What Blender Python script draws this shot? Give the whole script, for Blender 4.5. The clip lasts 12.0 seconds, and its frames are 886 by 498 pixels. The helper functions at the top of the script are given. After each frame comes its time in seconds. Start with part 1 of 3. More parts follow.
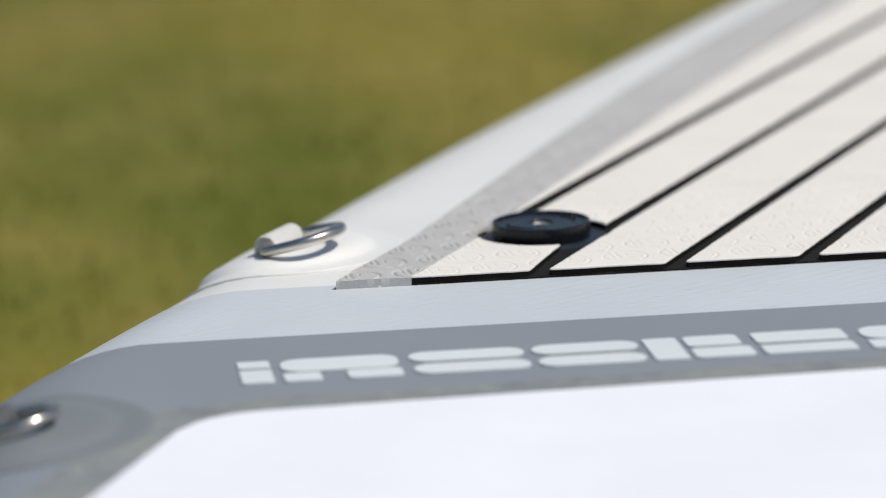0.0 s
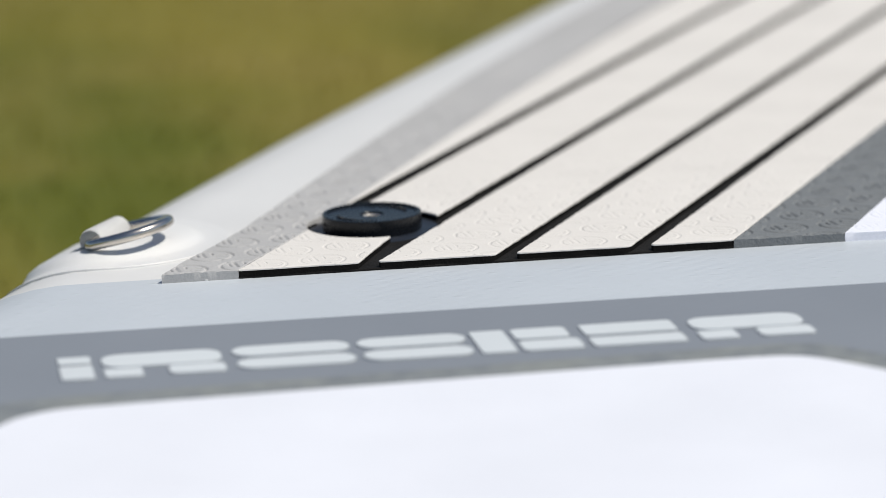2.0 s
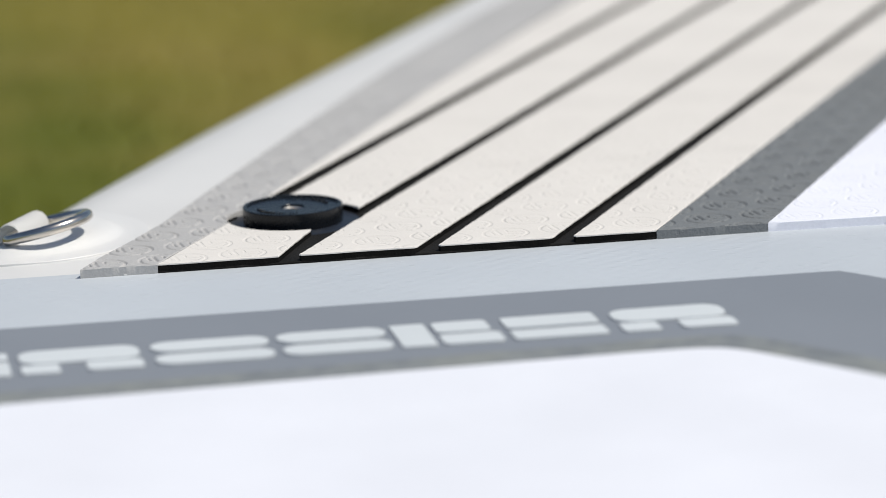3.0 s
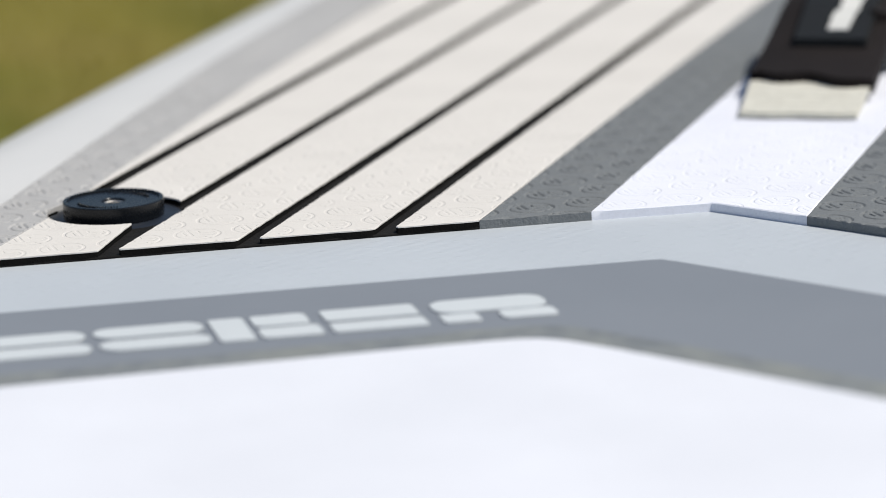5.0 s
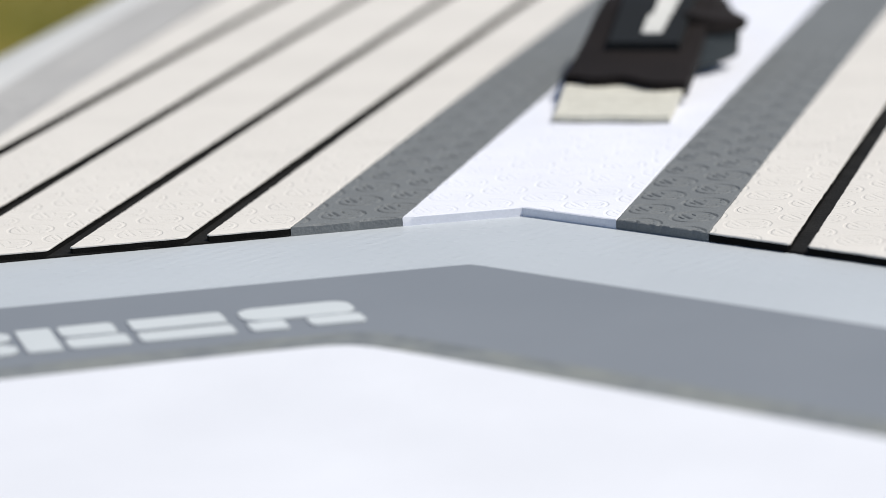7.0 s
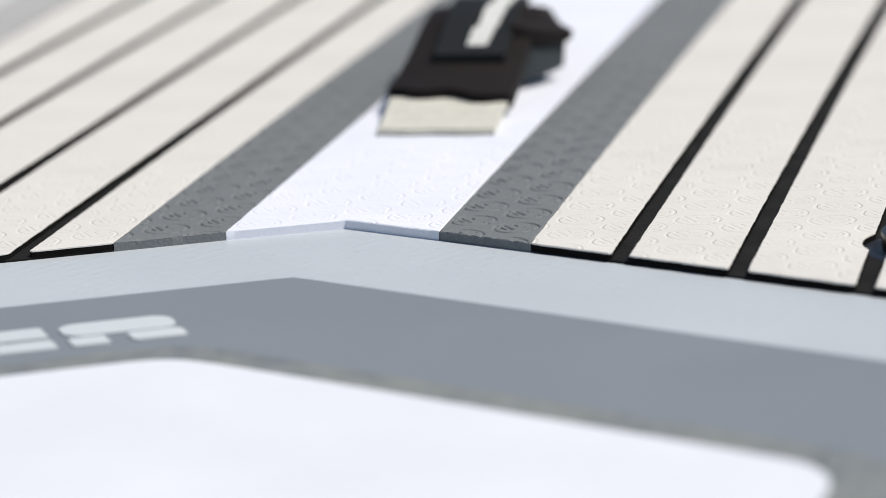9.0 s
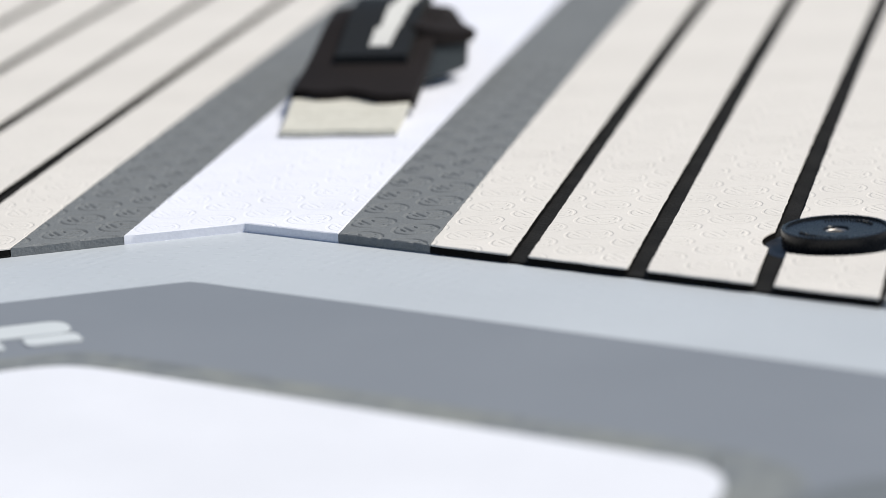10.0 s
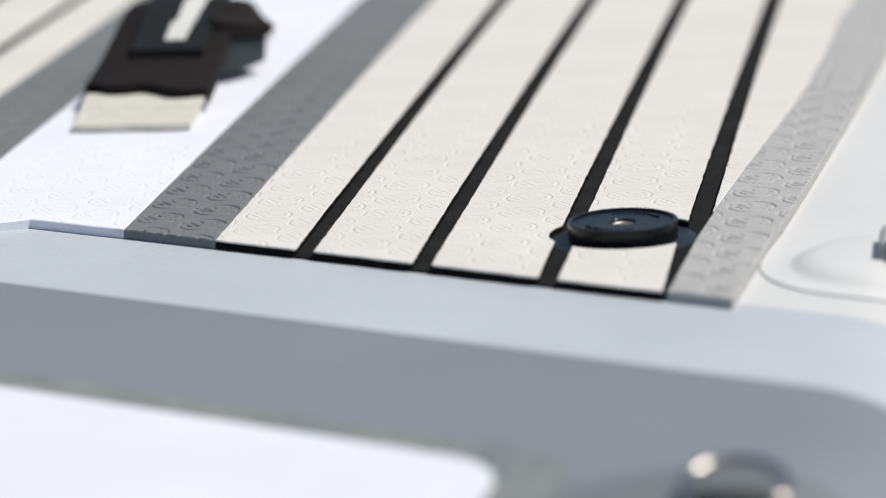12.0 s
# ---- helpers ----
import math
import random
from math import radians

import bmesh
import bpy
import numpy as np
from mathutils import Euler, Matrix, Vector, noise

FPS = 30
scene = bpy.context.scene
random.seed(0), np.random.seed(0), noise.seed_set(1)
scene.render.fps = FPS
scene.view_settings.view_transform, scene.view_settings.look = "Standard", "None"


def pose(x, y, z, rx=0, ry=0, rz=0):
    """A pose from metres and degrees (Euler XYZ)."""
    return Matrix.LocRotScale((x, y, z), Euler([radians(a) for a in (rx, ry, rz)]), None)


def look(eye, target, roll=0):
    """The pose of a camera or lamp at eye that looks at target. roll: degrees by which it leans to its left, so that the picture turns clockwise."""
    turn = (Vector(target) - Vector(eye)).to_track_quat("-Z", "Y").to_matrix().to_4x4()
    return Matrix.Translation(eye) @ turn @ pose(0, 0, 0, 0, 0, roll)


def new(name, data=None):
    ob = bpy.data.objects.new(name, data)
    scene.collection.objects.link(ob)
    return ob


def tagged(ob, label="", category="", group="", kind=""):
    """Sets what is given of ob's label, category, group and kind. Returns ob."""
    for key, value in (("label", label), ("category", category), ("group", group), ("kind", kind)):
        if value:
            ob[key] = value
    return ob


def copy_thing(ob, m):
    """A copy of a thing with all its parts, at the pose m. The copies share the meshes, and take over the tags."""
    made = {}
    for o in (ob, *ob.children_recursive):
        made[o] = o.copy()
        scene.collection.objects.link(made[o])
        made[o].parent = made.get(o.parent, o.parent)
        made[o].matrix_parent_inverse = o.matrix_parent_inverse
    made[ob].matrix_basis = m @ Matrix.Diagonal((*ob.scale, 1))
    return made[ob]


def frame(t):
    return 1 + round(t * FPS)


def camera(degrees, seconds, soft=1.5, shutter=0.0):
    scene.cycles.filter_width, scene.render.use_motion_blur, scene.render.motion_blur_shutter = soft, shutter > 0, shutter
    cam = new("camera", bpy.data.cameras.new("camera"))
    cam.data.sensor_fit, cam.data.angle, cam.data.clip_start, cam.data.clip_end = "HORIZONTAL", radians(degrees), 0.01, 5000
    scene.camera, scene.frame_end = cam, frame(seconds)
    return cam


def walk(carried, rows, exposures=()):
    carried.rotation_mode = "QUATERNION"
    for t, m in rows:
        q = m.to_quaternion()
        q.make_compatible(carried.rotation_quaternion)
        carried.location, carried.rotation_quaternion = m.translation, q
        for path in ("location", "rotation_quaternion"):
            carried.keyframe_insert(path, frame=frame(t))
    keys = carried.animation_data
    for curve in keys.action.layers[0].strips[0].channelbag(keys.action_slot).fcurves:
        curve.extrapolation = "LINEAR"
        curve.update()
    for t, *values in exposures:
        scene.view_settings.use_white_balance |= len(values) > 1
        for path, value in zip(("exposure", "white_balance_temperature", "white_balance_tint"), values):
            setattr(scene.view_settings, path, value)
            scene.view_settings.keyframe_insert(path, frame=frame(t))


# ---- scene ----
# Camera: a long lens, panning slowly to the right over the tail of an inflatable board.
cam = camera(14.217, 12.0, 0.65)
cam.data.dof.use_dof = True
cam.data.dof.focus_distance = 1.40
cam.data.dof.aperture_fstop = 6.0
PATH = [
    (0, 0.2876, -1.2623, 0.3138, 77.863, 2.286, 22.234),
    (0.5, 0.2919, -1.2569, 0.3154, 77.778, 2.366, 21.778),
    (1, 0.2929, -1.2519, 0.3133, 77.760, 2.339, 21.226),
    (1.5, 0.2948, -1.2462, 0.3113, 77.724, 2.185, 20.641),
    (2, 0.2959, -1.2393, 0.3094, 77.647, 2.138, 20.108),
    (2.5, 0.2945, -1.2331, 0.3089, 77.524, 2.217, 19.523),
    (3, 0.2980, -1.2279, 0.3096, 77.380, 2.281, 19.015),
    (5, 0.3080, -1.2138, 0.3080, 77.096, 2.417, 16.623),
    (5.5, 0.3112, -1.2112, 0.3079, 77.047, 2.484, 16.053),
    (6, 0.3151, -1.2103, 0.3090, 76.978, 2.508, 15.413),
    (6.5, 0.3192, -1.2098, 0.3097, 76.976, 2.469, 14.765),
    (7, 0.3244, -1.2112, 0.3094, 77.027, 2.533, 14.159),
    (9, 0.3357, -1.2114, 0.3082, 77.170, 2.616, 11.676),
    (9.5, 0.3401, -1.2086, 0.3091, 77.095, 2.747, 11.083),
    (10, 0.3456, -1.2015, 0.3072, 77.087, 2.910, 10.436),
    (10.5, 0.3533, -1.1994, 0.3045, 76.972, 2.919, 9.847),
    (11, 0.3603, -1.1958, 0.3066, 76.775, 2.826, 9.260),
    (11.5, 0.3646, -1.1856, 0.3053, 76.765, 2.797, 8.645),
    (12, 0.3680, -1.1871, 0.3035, 76.886, 2.693, 8.014),
]
walk(cam, [(t, pose(*row)) for t, *row in PATH])

# ---- light: a high midday sun to the right, clear sky ----
SUN_EL, SUN_AZ = 58.0, 2.0  # degrees; azimuth from +x towards +y
world = bpy.data.worlds.new("sky")
scene.world = world
world.use_nodes = True
wn = world.node_tree.nodes
sky = wn.new("ShaderNodeTexSky")
sky.sky_type = 'NISHITA'
sky.sun_disc = False
sky.sun_elevation = radians(SUN_EL)
sky.sun_rotation = radians(90.0 - SUN_AZ)
wn["Background"].inputs["Strength"].default_value = 0.075
world.node_tree.links.new(sky.outputs["Color"], wn["Background"].inputs["Color"])
sun = new("sun", bpy.data.lights.new("sun", 'SUN'))
sun.data.energy = 3.9
sun.data.angle = radians(0.53)
sun.data.color = (1.0, 0.95, 0.86)
se, sa = radians(SUN_EL), radians(SUN_AZ)
sun.matrix_world = look((5 * math.cos(se) * math.cos(sa), 5 * math.cos(se) * math.sin(sa), 5 * math.sin(se)), (0, 0, 0))


# ---- materials ----
class Nodes:
    """Small helper to write node trees line by line."""

    def __init__(self, name):
        self.mat = bpy.data.materials.new(name)
        self.mat.use_nodes = True
        self.tree = self.mat.node_tree
        self.bsdf = self.tree.nodes["Principled BSDF"]
        self.coord = self.tree.nodes.new("ShaderNodeTexCoord").outputs["Object"]

    def put(self, socket, value):
        if isinstance(value, bpy.types.NodeSocket):
            self.tree.links.new(value, socket)
        else:
            socket.default_value = value

    def math(self, op, a, b=0.0, c=0.0, clamp=False):
        n = self.tree.nodes.new("ShaderNodeMath")
        n.operation, n.use_clamp = op, clamp
        for s, v in zip(n.inputs, (a, b, c)):
            self.put(s, v)
        return n.outputs[0]

    def noise(self, scale, detail=3.0, rough=0.55, coord=None, stretch=None):
        n = self.tree.nodes.new("ShaderNodeTexNoise")
        n.inputs["Scale"].default_value = scale
        n.inputs["Detail"].default_value = detail
        n.inputs["Roughness"].default_value = rough
        c = coord or self.coord
        if stretch:
            m = self.tree.nodes.new("ShaderNodeMapping")
            m.inputs["Scale"].default_value = stretch[:3]
            if len(stretch) > 3:
                m.inputs["Rotation"].default_value = (0, 0, stretch[3])
            self.put(m.inputs["Vector"], c)
            c = m.outputs[0]
        self.put(n.inputs["Vector"], c)
        return n.outputs["Fac"]

    def ramp(self, fac, lo, hi):
        return self.math('DIVIDE', self.math('SUBTRACT', fac, lo), hi - lo, clamp=True)

    def mix(self, fac, a, b):
        n = self.tree.nodes.new("ShaderNodeMix")
        n.data_type = 'RGBA'
        self.put(n.inputs[0], fac)
        for s, v in ((n.inputs[6], a), (n.inputs[7], b)):
            self.put(s, v if isinstance(v, bpy.types.NodeSocket) else (*v, 1.0))
        return n.outputs[2]

    def xyz(self, vec=None):
        n = self.tree.nodes.new("ShaderNodeSeparateXYZ")
        self.put(n.inputs[0], vec or self.coord)
        return n.outputs

    def bump(self, height, distance=1.0, strength=1.0):
        n = self.tree.nodes.new("ShaderNodeBump")
        n.inputs["Distance"].default_value = distance
        n.inputs["Strength"].default_value = strength
        self.put(n.inputs["Height"], height)
        self.put(self.bsdf.inputs["Normal"], n.outputs[0])

    def done(self, color=None, rough=0.5, metal=0.0, spec=0.5):
        if color is not None:
            self.put(self.bsdf.inputs["Base Color"], color if isinstance(color, bpy.types.NodeSocket) else (*color, 1.0))
        self.put(self.bsdf.inputs["Roughness"], rough)
        self.bsdf.inputs["Metallic"].default_value = metal
        self.bsdf.inputs["Specular IOR Level"].default_value = spec
        return self.mat


def scaled(col, k):
    return tuple(min(1.0, c * k) for c in col)


def pvc(name, col, rough=0.38, spec=0.5, weave=0.00003):
    """Drop-stitch PVC skin: faint dashes of the stitching, slanted ribs of the fabric, soft dirt."""
    n = Nodes(name)
    dirt = n.noise(9.0, 4.0)
    fine = n.noise(260.0, 2.0)
    x, y, _ = n.xyz()
    ca, sa_ = math.cos(radians(27)), math.sin(radians(27))
    du = n.math('ADD', n.math('MULTIPLY', x, ca), n.math('MULTIPLY', y, sa_))
    dv = n.math('SUBTRACT', n.math('MULTIPLY', y, ca), n.math('MULTIPLY', x, sa_))
    row = n.math('DIVIDE', dv, 0.0092)
    odd = n.math('MULTIPLY', n.math('PINGPONG', n.math('FLOOR', row), 1.0), 0.5)
    pu = n.math('ABSOLUTE', n.math('SUBTRACT', n.math('FRACT', n.math('ADD', n.math('DIVIDE', du, 0.0088), odd)), 0.5))
    pv = n.math('ABSOLUTE', n.math('SUBTRACT', n.math('FRACT', row), 0.5))
    dash = n.math('MULTIPLY', n.math('SUBTRACT', 1.0, n.ramp(pu, 0.08, 0.24)), n.math('SUBTRACT', 1.0, n.ramp(pv, 0.02, 0.15)))
    dash = n.math('MULTIPLY', dash, n.ramp(n.noise(55.0, 2.0), 0.36, 0.56))
    c = n.mix(n.ramp(dirt, 0.35, 0.7), scaled(col, 0.955), scaled(col, 1.02))
    c = n.mix(n.math('MULTIPLY', n.ramp(fine, 0.45, 0.75), 0.25), c, scaled(col, 0.93))
    cb, sb = math.cos(radians(62)), math.sin(radians(62))
    across = n.math('SUBTRACT', n.math('MULTIPLY', y, cb), n.math('MULTIPLY', x, sb))
    rib = n.math('SINE', n.math('MULTIPLY', across, 2 * math.pi / 0.0066))
    rib = n.math('MULTIPLY', rib, n.ramp(n.noise(24.0, 2.0), 0.35, 0.65))
    h = n.math('MULTIPLY', n.math('ADD', dash, n.math('MULTIPLY', rib, 0.28)), weave)
    h = n.math('ADD', h, n.math('MULTIPLY', fine, 0.000012))
    n.bump(h)
    return n.done(c, n.math('ADD', rough, n.math('MULTIPLY', dirt, 0.12)), spec=spec)


def finish(n, col, height, rough, spec, pores, speck):
    """Pores, soft swells and tone of cut foam, over the relief given."""
    grain = n.noise(900.0, 2.0)
    swell = n.noise(38.0, 2.0)
    h = n.math('ADD', n.math('MULTIPLY', swell, 0.0004), n.math('MULTIPLY', grain, pores))
    if height is not None:
        h = n.math('ADD', h, height)
    n.bump(h)
    tone = n.noise(14.0, 4.0)
    c = n.mix(n.ramp(tone, 0.35, 0.7), scaled(col, 0.95), scaled(col, 1.03))
    c = n.mix(n.math('MULTIPLY', n.ramp(grain, 0.45, 0.75), speck), c, scaled(col, 0.80))
    return n.done(c, rough, spec=spec)


def foam(name, col, press=0.00029, rough=0.72, spec=0.3, pores=0.00009, speck=0.3):
    """EVA foam with staggered columns of round marks pressed into it; each piece's own origin sets where they fall."""
    n = Nodes(name)
    x, y, _ = n.xyz()
    CX, CY = 0.0198, 0.0258
    col_i = n.math('FLOOR', n.math('ADD', n.math('DIVIDE', x, CX), 0.5))
    odd = n.math('MULTIPLY', n.math('PINGPONG', col_i, 1.0), 0.5)
    fx = n.math('SUBTRACT', n.math('FRACT', n.math('ADD', n.math('DIVIDE', x, CX), 0.5)), 0.5)
    fy = n.math('SUBTRACT', n.math('FRACT', n.math('ADD', n.math('ADD', n.math('DIVIDE', y, CY), odd), 0.5)), 0.5)
    qx, qy = n.math('MULTIPLY', fx, CX), n.math('MULTIPLY', fy, CY)

    def off(a, c):
        return n.math('SUBTRACT', a, c)

    def length(a, b):
        return n.math('SQRT', n.math('ADD', n.math('MULTIPLY', a, a), n.math('MULTIPLY', b, b)))

    def groove(dist, half):
        """A pressed line with steep walls and a flat floor."""
        return n.math('SUBTRACT', 1.0, n.ramp(n.math('ABSOLUTE', dist), half * 0.45, half))

    def bar(x0, y0, x1, y1, half):
        ln = math.hypot(x1 - x0, y1 - y0)
        ux, uy = (x1 - x0) / ln, (y1 - y0) / ln
        px, py = off(qx, x0), off(qy, y0)
        along = n.math('ADD', n.math('MULTIPLY', px, ux), n.math('MULTIPLY', py, uy))
        past = off(n.math('ABSOLUTE', off(along, ln / 2)), ln / 2)
        side = n.math('ABSOLUTE', n.math('SUBTRACT', n.math('MULTIPLY', px, uy), n.math('MULTIPLY', py, ux)))
        return groove(n.math('MAXIMUM', side, past), half)
    if press == 0.0:
        return finish(n, col, None, rough, spec, pores, speck)
    r = length(qx, qy)
    lean = n.math('ADD', n.math('MULTIPLY', qx, 0.55), qy)
    ring = n.math('MULTIPLY', groove(off(r, 0.0089), 0.00085), n.ramp(n.math('ABSOLUTE', off(lean, 0.0004)), 0.0008, 0.0015))
    mark = ring
    for seg in ((-0.0056, 0.0036, -0.0008, -0.0032, 0.0008), (-0.0063, 0.0002, -0.0036, -0.0034, 0.0006), (-0.0016, 0.0046, 0.0002, 0.0022, 0.0006),
                (0.0012, 0.0026, 0.0050, 0.0042, 0.0008), (0.0016, -0.0010, 0.0058, 0.0004, 0.0006), (0.0018, -0.0050, 0.0046, -0.0040, 0.0008), (0.0060, 0.0002, 0.0064, 0.0030, 0.0006)):
        mark = n.math('MAXIMUM', mark, bar(*seg))
    mark = n.math('MULTIPLY', mark, n.math('ADD', 0.35, n.math('MULTIPLY', n.ramp(n.noise(110.0, 2.0), 0.36, 0.6), 0.65)))
    up = n.tree.nodes.new("ShaderNodeNewGeometry").outputs["Normal"]
    mark = n.math('MULTIPLY', mark, n.ramp(n.xyz(up)[2], 0.6, 0.9))
    return finish(n, col, n.math('MULTIPLY', mark, -press), rough, spec, pores, speck)


def simple(name, col, rough, metal=0.0, spec=0.5, grain=400.0, relief=0.00003, vary=0.12):
    n = Nodes(name)
    g = n.noise(grain, 3.0)
    t = n.noise(grain * 0.06, 3.0)
    c = n.mix(n.ramp(t, 0.35, 0.7), scaled(col, 1 - vary), scaled(col, 1 + vary * 0.5))
    n.bump(n.math('MULTIPLY', g, relief))
    return n.done(c, n.math('ADD', rough - 0.04, n.math('MULTIPLY', g, 0.08)), metal, spec)


WHITE_PVC = pvc("white_pvc", (0.70, 0.70, 0.69))
PANEL_PVC = pvc("white_panel_pvc", (0.80, 0.82, 0.88), rough=0.45)
BLUE_PVC = pvc("pale_blue_grey_pvc", (0.52, 0.56, 0.60), weave=0.00015)
GREY_PVC = pvc("slate_grey_pvc", (0.225, 0.245, 0.275), rough=0.42)
GREY_PATCH = pvc("dull_grey_patch_vinyl", (0.178, 0.195, 0.208), rough=0.46)
MARK_PVC = pvc("white_print", (0.64, 0.68, 0.70))
PATCH_PVC = pvc("white_patch_vinyl", (0.73, 0.73, 0.72), rough=0.34)
STRAP_PVC = pvc("white_strap_vinyl", (0.84, 0.84, 0.83), rough=0.5)
strap_bsdf = STRAP_PVC.node_tree.nodes["Principled BSDF"]
strap_bsdf.inputs["Subsurface Weight"].default_value = 0.5
strap_bsdf.inputs["Subsurface Radius"].default_value = (1.0, 1.0, 1.0)
strap_bsdf.inputs["Subsurface Scale"].default_value = 0.004
BEIGE_FOAM = foam("beige_eva", (0.712, 0.686, 0.648))
GREY_FOAM = foam("light_grey_eva", (0.437, 0.435, 0.432), press=0.0, pores=0.00018, speck=0.6)
DARK_FOAM = foam("charcoal_eva", (0.182, 0.195, 0.203), press=0.0, pores=0.00030, speck=0.9)
WHITE_FOAM = foam("white_eva", (0.80, 0.82, 0.90), press=0.00024)
# Same black foam twice: shaded core darker, groove floor's sunlight put into its colour.
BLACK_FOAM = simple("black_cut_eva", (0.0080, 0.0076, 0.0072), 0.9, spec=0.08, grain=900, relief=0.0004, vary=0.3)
GROOVE_FOAM = simple("sunlit_dusty_black_eva", (0.0125, 0.0121, 0.0116), 0.85, spec=0.2, grain=700, relief=0.0005, vary=0.45)
RUBBER = simple("black_moulded_plastic", (0.006, 0.0075, 0.010), 0.27, spec=0.30, grain=500, relief=0.00001)
FLANGE = simple("navy_black_vinyl", (0.013, 0.018, 0.028), 0.42, grain=300)
STEEL = simple("polished_stainless_steel", (0.58, 0.545, 0.50), 0.24, metal=1.0, grain=300, relief=0.000004, vary=0.05)
BRASS = simple("threaded_insert_steel", (0.78, 0.74, 0.68), 0.42, metal=1.0, grain=300, relief=0.00001)
NEOPRENE = simple("black_neoprene", (0.014, 0.011, 0.011), 0.85, spec=0.2, grain=700, relief=0.0002)
LINING = simple("blue_grey_lining_cloth", (0.045, 0.054, 0.060), 0.8, spec=0.2, grain=700, relief=0.0002)
BADGE = simple("charcoal_rubber_badge", (0.0125, 0.0138, 0.0142), 0.6, spec=0.3, grain=300)
BADGE_PRINT = simple("white_badge_print", (0.75, 0.75, 0.72), 0.6, grain=300)


def webbing():
    n = Nodes("cream_webbing")
    rib = n.noise(1.0, 2.0, stretch=(220.0, 700.0, 300.0))
    t = n.noise(60.0, 3.0)
    c = n.mix(n.ramp(rib, 0.4, 0.62), (0.57, 0.56, 0.50), (0.66, 0.65, 0.58))
    c = n.mix(n.math('MULTIPLY', n.ramp(t, 0.5, 0.7), 0.4), c, (0.50, 0.48, 0.42))
    n.bump(n.math('MULTIPLY', rib, 0.0004))
    return n.done(c, 0.85, spec=0.2)


def seam():
    n = Nodes("glue_smeared_seam")
    a = n.noise(120.0, 4.0)
    b = n.noise(28.0, 3.0)
    c = n.mix(n.ramp(a, 0.38, 0.66), (0.175, 0.19, 0.20), (0.245, 0.26, 0.258))
    c = n.mix(n.math('MULTIPLY', n.ramp(b, 0.42, 0.66), 0.6), c, (0.27, 0.28, 0.255))
    n.bump(n.math('MULTIPLY', a, 0.0003))
    return n.done(c, 0.5)


def lawn(name, k=1.0):
    n = Nodes(name)
    big = n.noise(1.9, 1.5, 0.45)
    mid = n.noise(5.0, 1.5, 0.45)
    small = n.noise(60.0, 3.0)
    c = n.mix(n.ramp(big, 0.40, 0.60), scaled((0.138, 0.155, 0.012), k), scaled((0.275, 0.235, 0.036), k))
    c = n.mix(n.math('MULTIPLY', n.ramp(mid, 0.42, 0.68), 0.55), c, scaled((0.31, 0.25, 0.058), k))
    c = n.mix(n.math('MULTIPLY', n.ramp(small, 0.5, 0.75), 0.25), c, scaled((0.06, 0.075, 0.012), k))
    return n.done(c, 0.75, spec=0.25)


WEBBING, SEAM, LAWN, BLADES = webbing(), seam(), lawn("lawn_soil_and_thatch", 0.70), lawn("grass_blades", 0.86)


# ---- mesh helpers ----
def link_mesh(name, bm, material, parent=None, label="", smooth=True, crease=40.0, origin=None):
    """One mesh object; origin moves its own zero to that place on the board, crease is the angle from which an edge shades sharp."""
    if origin:
        bmesh.ops.translate(bm, verts=bm.verts[:], vec=(-origin[0], -origin[1], 0.0))
    me = bpy.data.meshes.new(name)
    bmesh.ops.recalc_face_normals(bm, faces=bm.faces[:])
    bm.to_mesh(me)
    bm.free()
    me.materials.append(material)
    if smooth:
        for p in me.polygons:
            p.use_smooth = True
        me.set_sharp_from_angle(angle=radians(crease))
    ob = new(name, me)
    if origin:
        ob.location = (origin[0], origin[1], 0.0)
    if parent:
        ob.parent = parent
    if label:
        ob["label"] = label
    return ob


def part(name, bm, material, parent, label="", smooth=True, crease=40.0, origin=None):
    return link_mesh(name, bm, material, parent, label, smooth, crease, origin)


def slab(poly, z0, z1, bevel=0.0005, segments=1):
    """A flat piece with the outline poly, from z0 to z1, its upper edge eased."""
    bm = bmesh.new()
    low = [bm.verts.new((x, y, z0)) for x, y in poly]
    inset = []
    top_low = [bm.verts.new((x, y, z1 - bevel)) for x, y in poly]
    count = len(poly)
    area = sum(poly[i][0] * poly[(i + 1) % count][1] - poly[(i + 1) % count][0] * poly[i][1] for i in range(count))
    sgn = 1.0 if area > 0 else -1.0
    for i in range(count):
        a, b, c = Vector(poly[i - 1]), Vector(poly[i]), Vector(poly[(i + 1) % count])
        d1, d2 = (b - a).normalized(), (c - b).normalized()
        nrm = Vector((-(d1.y + d2.y), d1.x + d2.x)) * sgn
        if nrm.length < 1e-6:
            nrm = Vector((-d1.y, d1.x)) * sgn
        nrm.normalize()
        inset.append(b + nrm * bevel)
    top = [bm.verts.new((p.x, p.y, z1)) for p in inset]
    bm.faces.new(top)
    bm.faces.new(low[::-1])
    for i in range(count):
        j = (i + 1) % count
        bm.faces.new((low[i], low[j], top_low[j], top_low[i]))
        bm.faces.new((top_low[i], top_low[j], top[j], top[i]))
    return bm


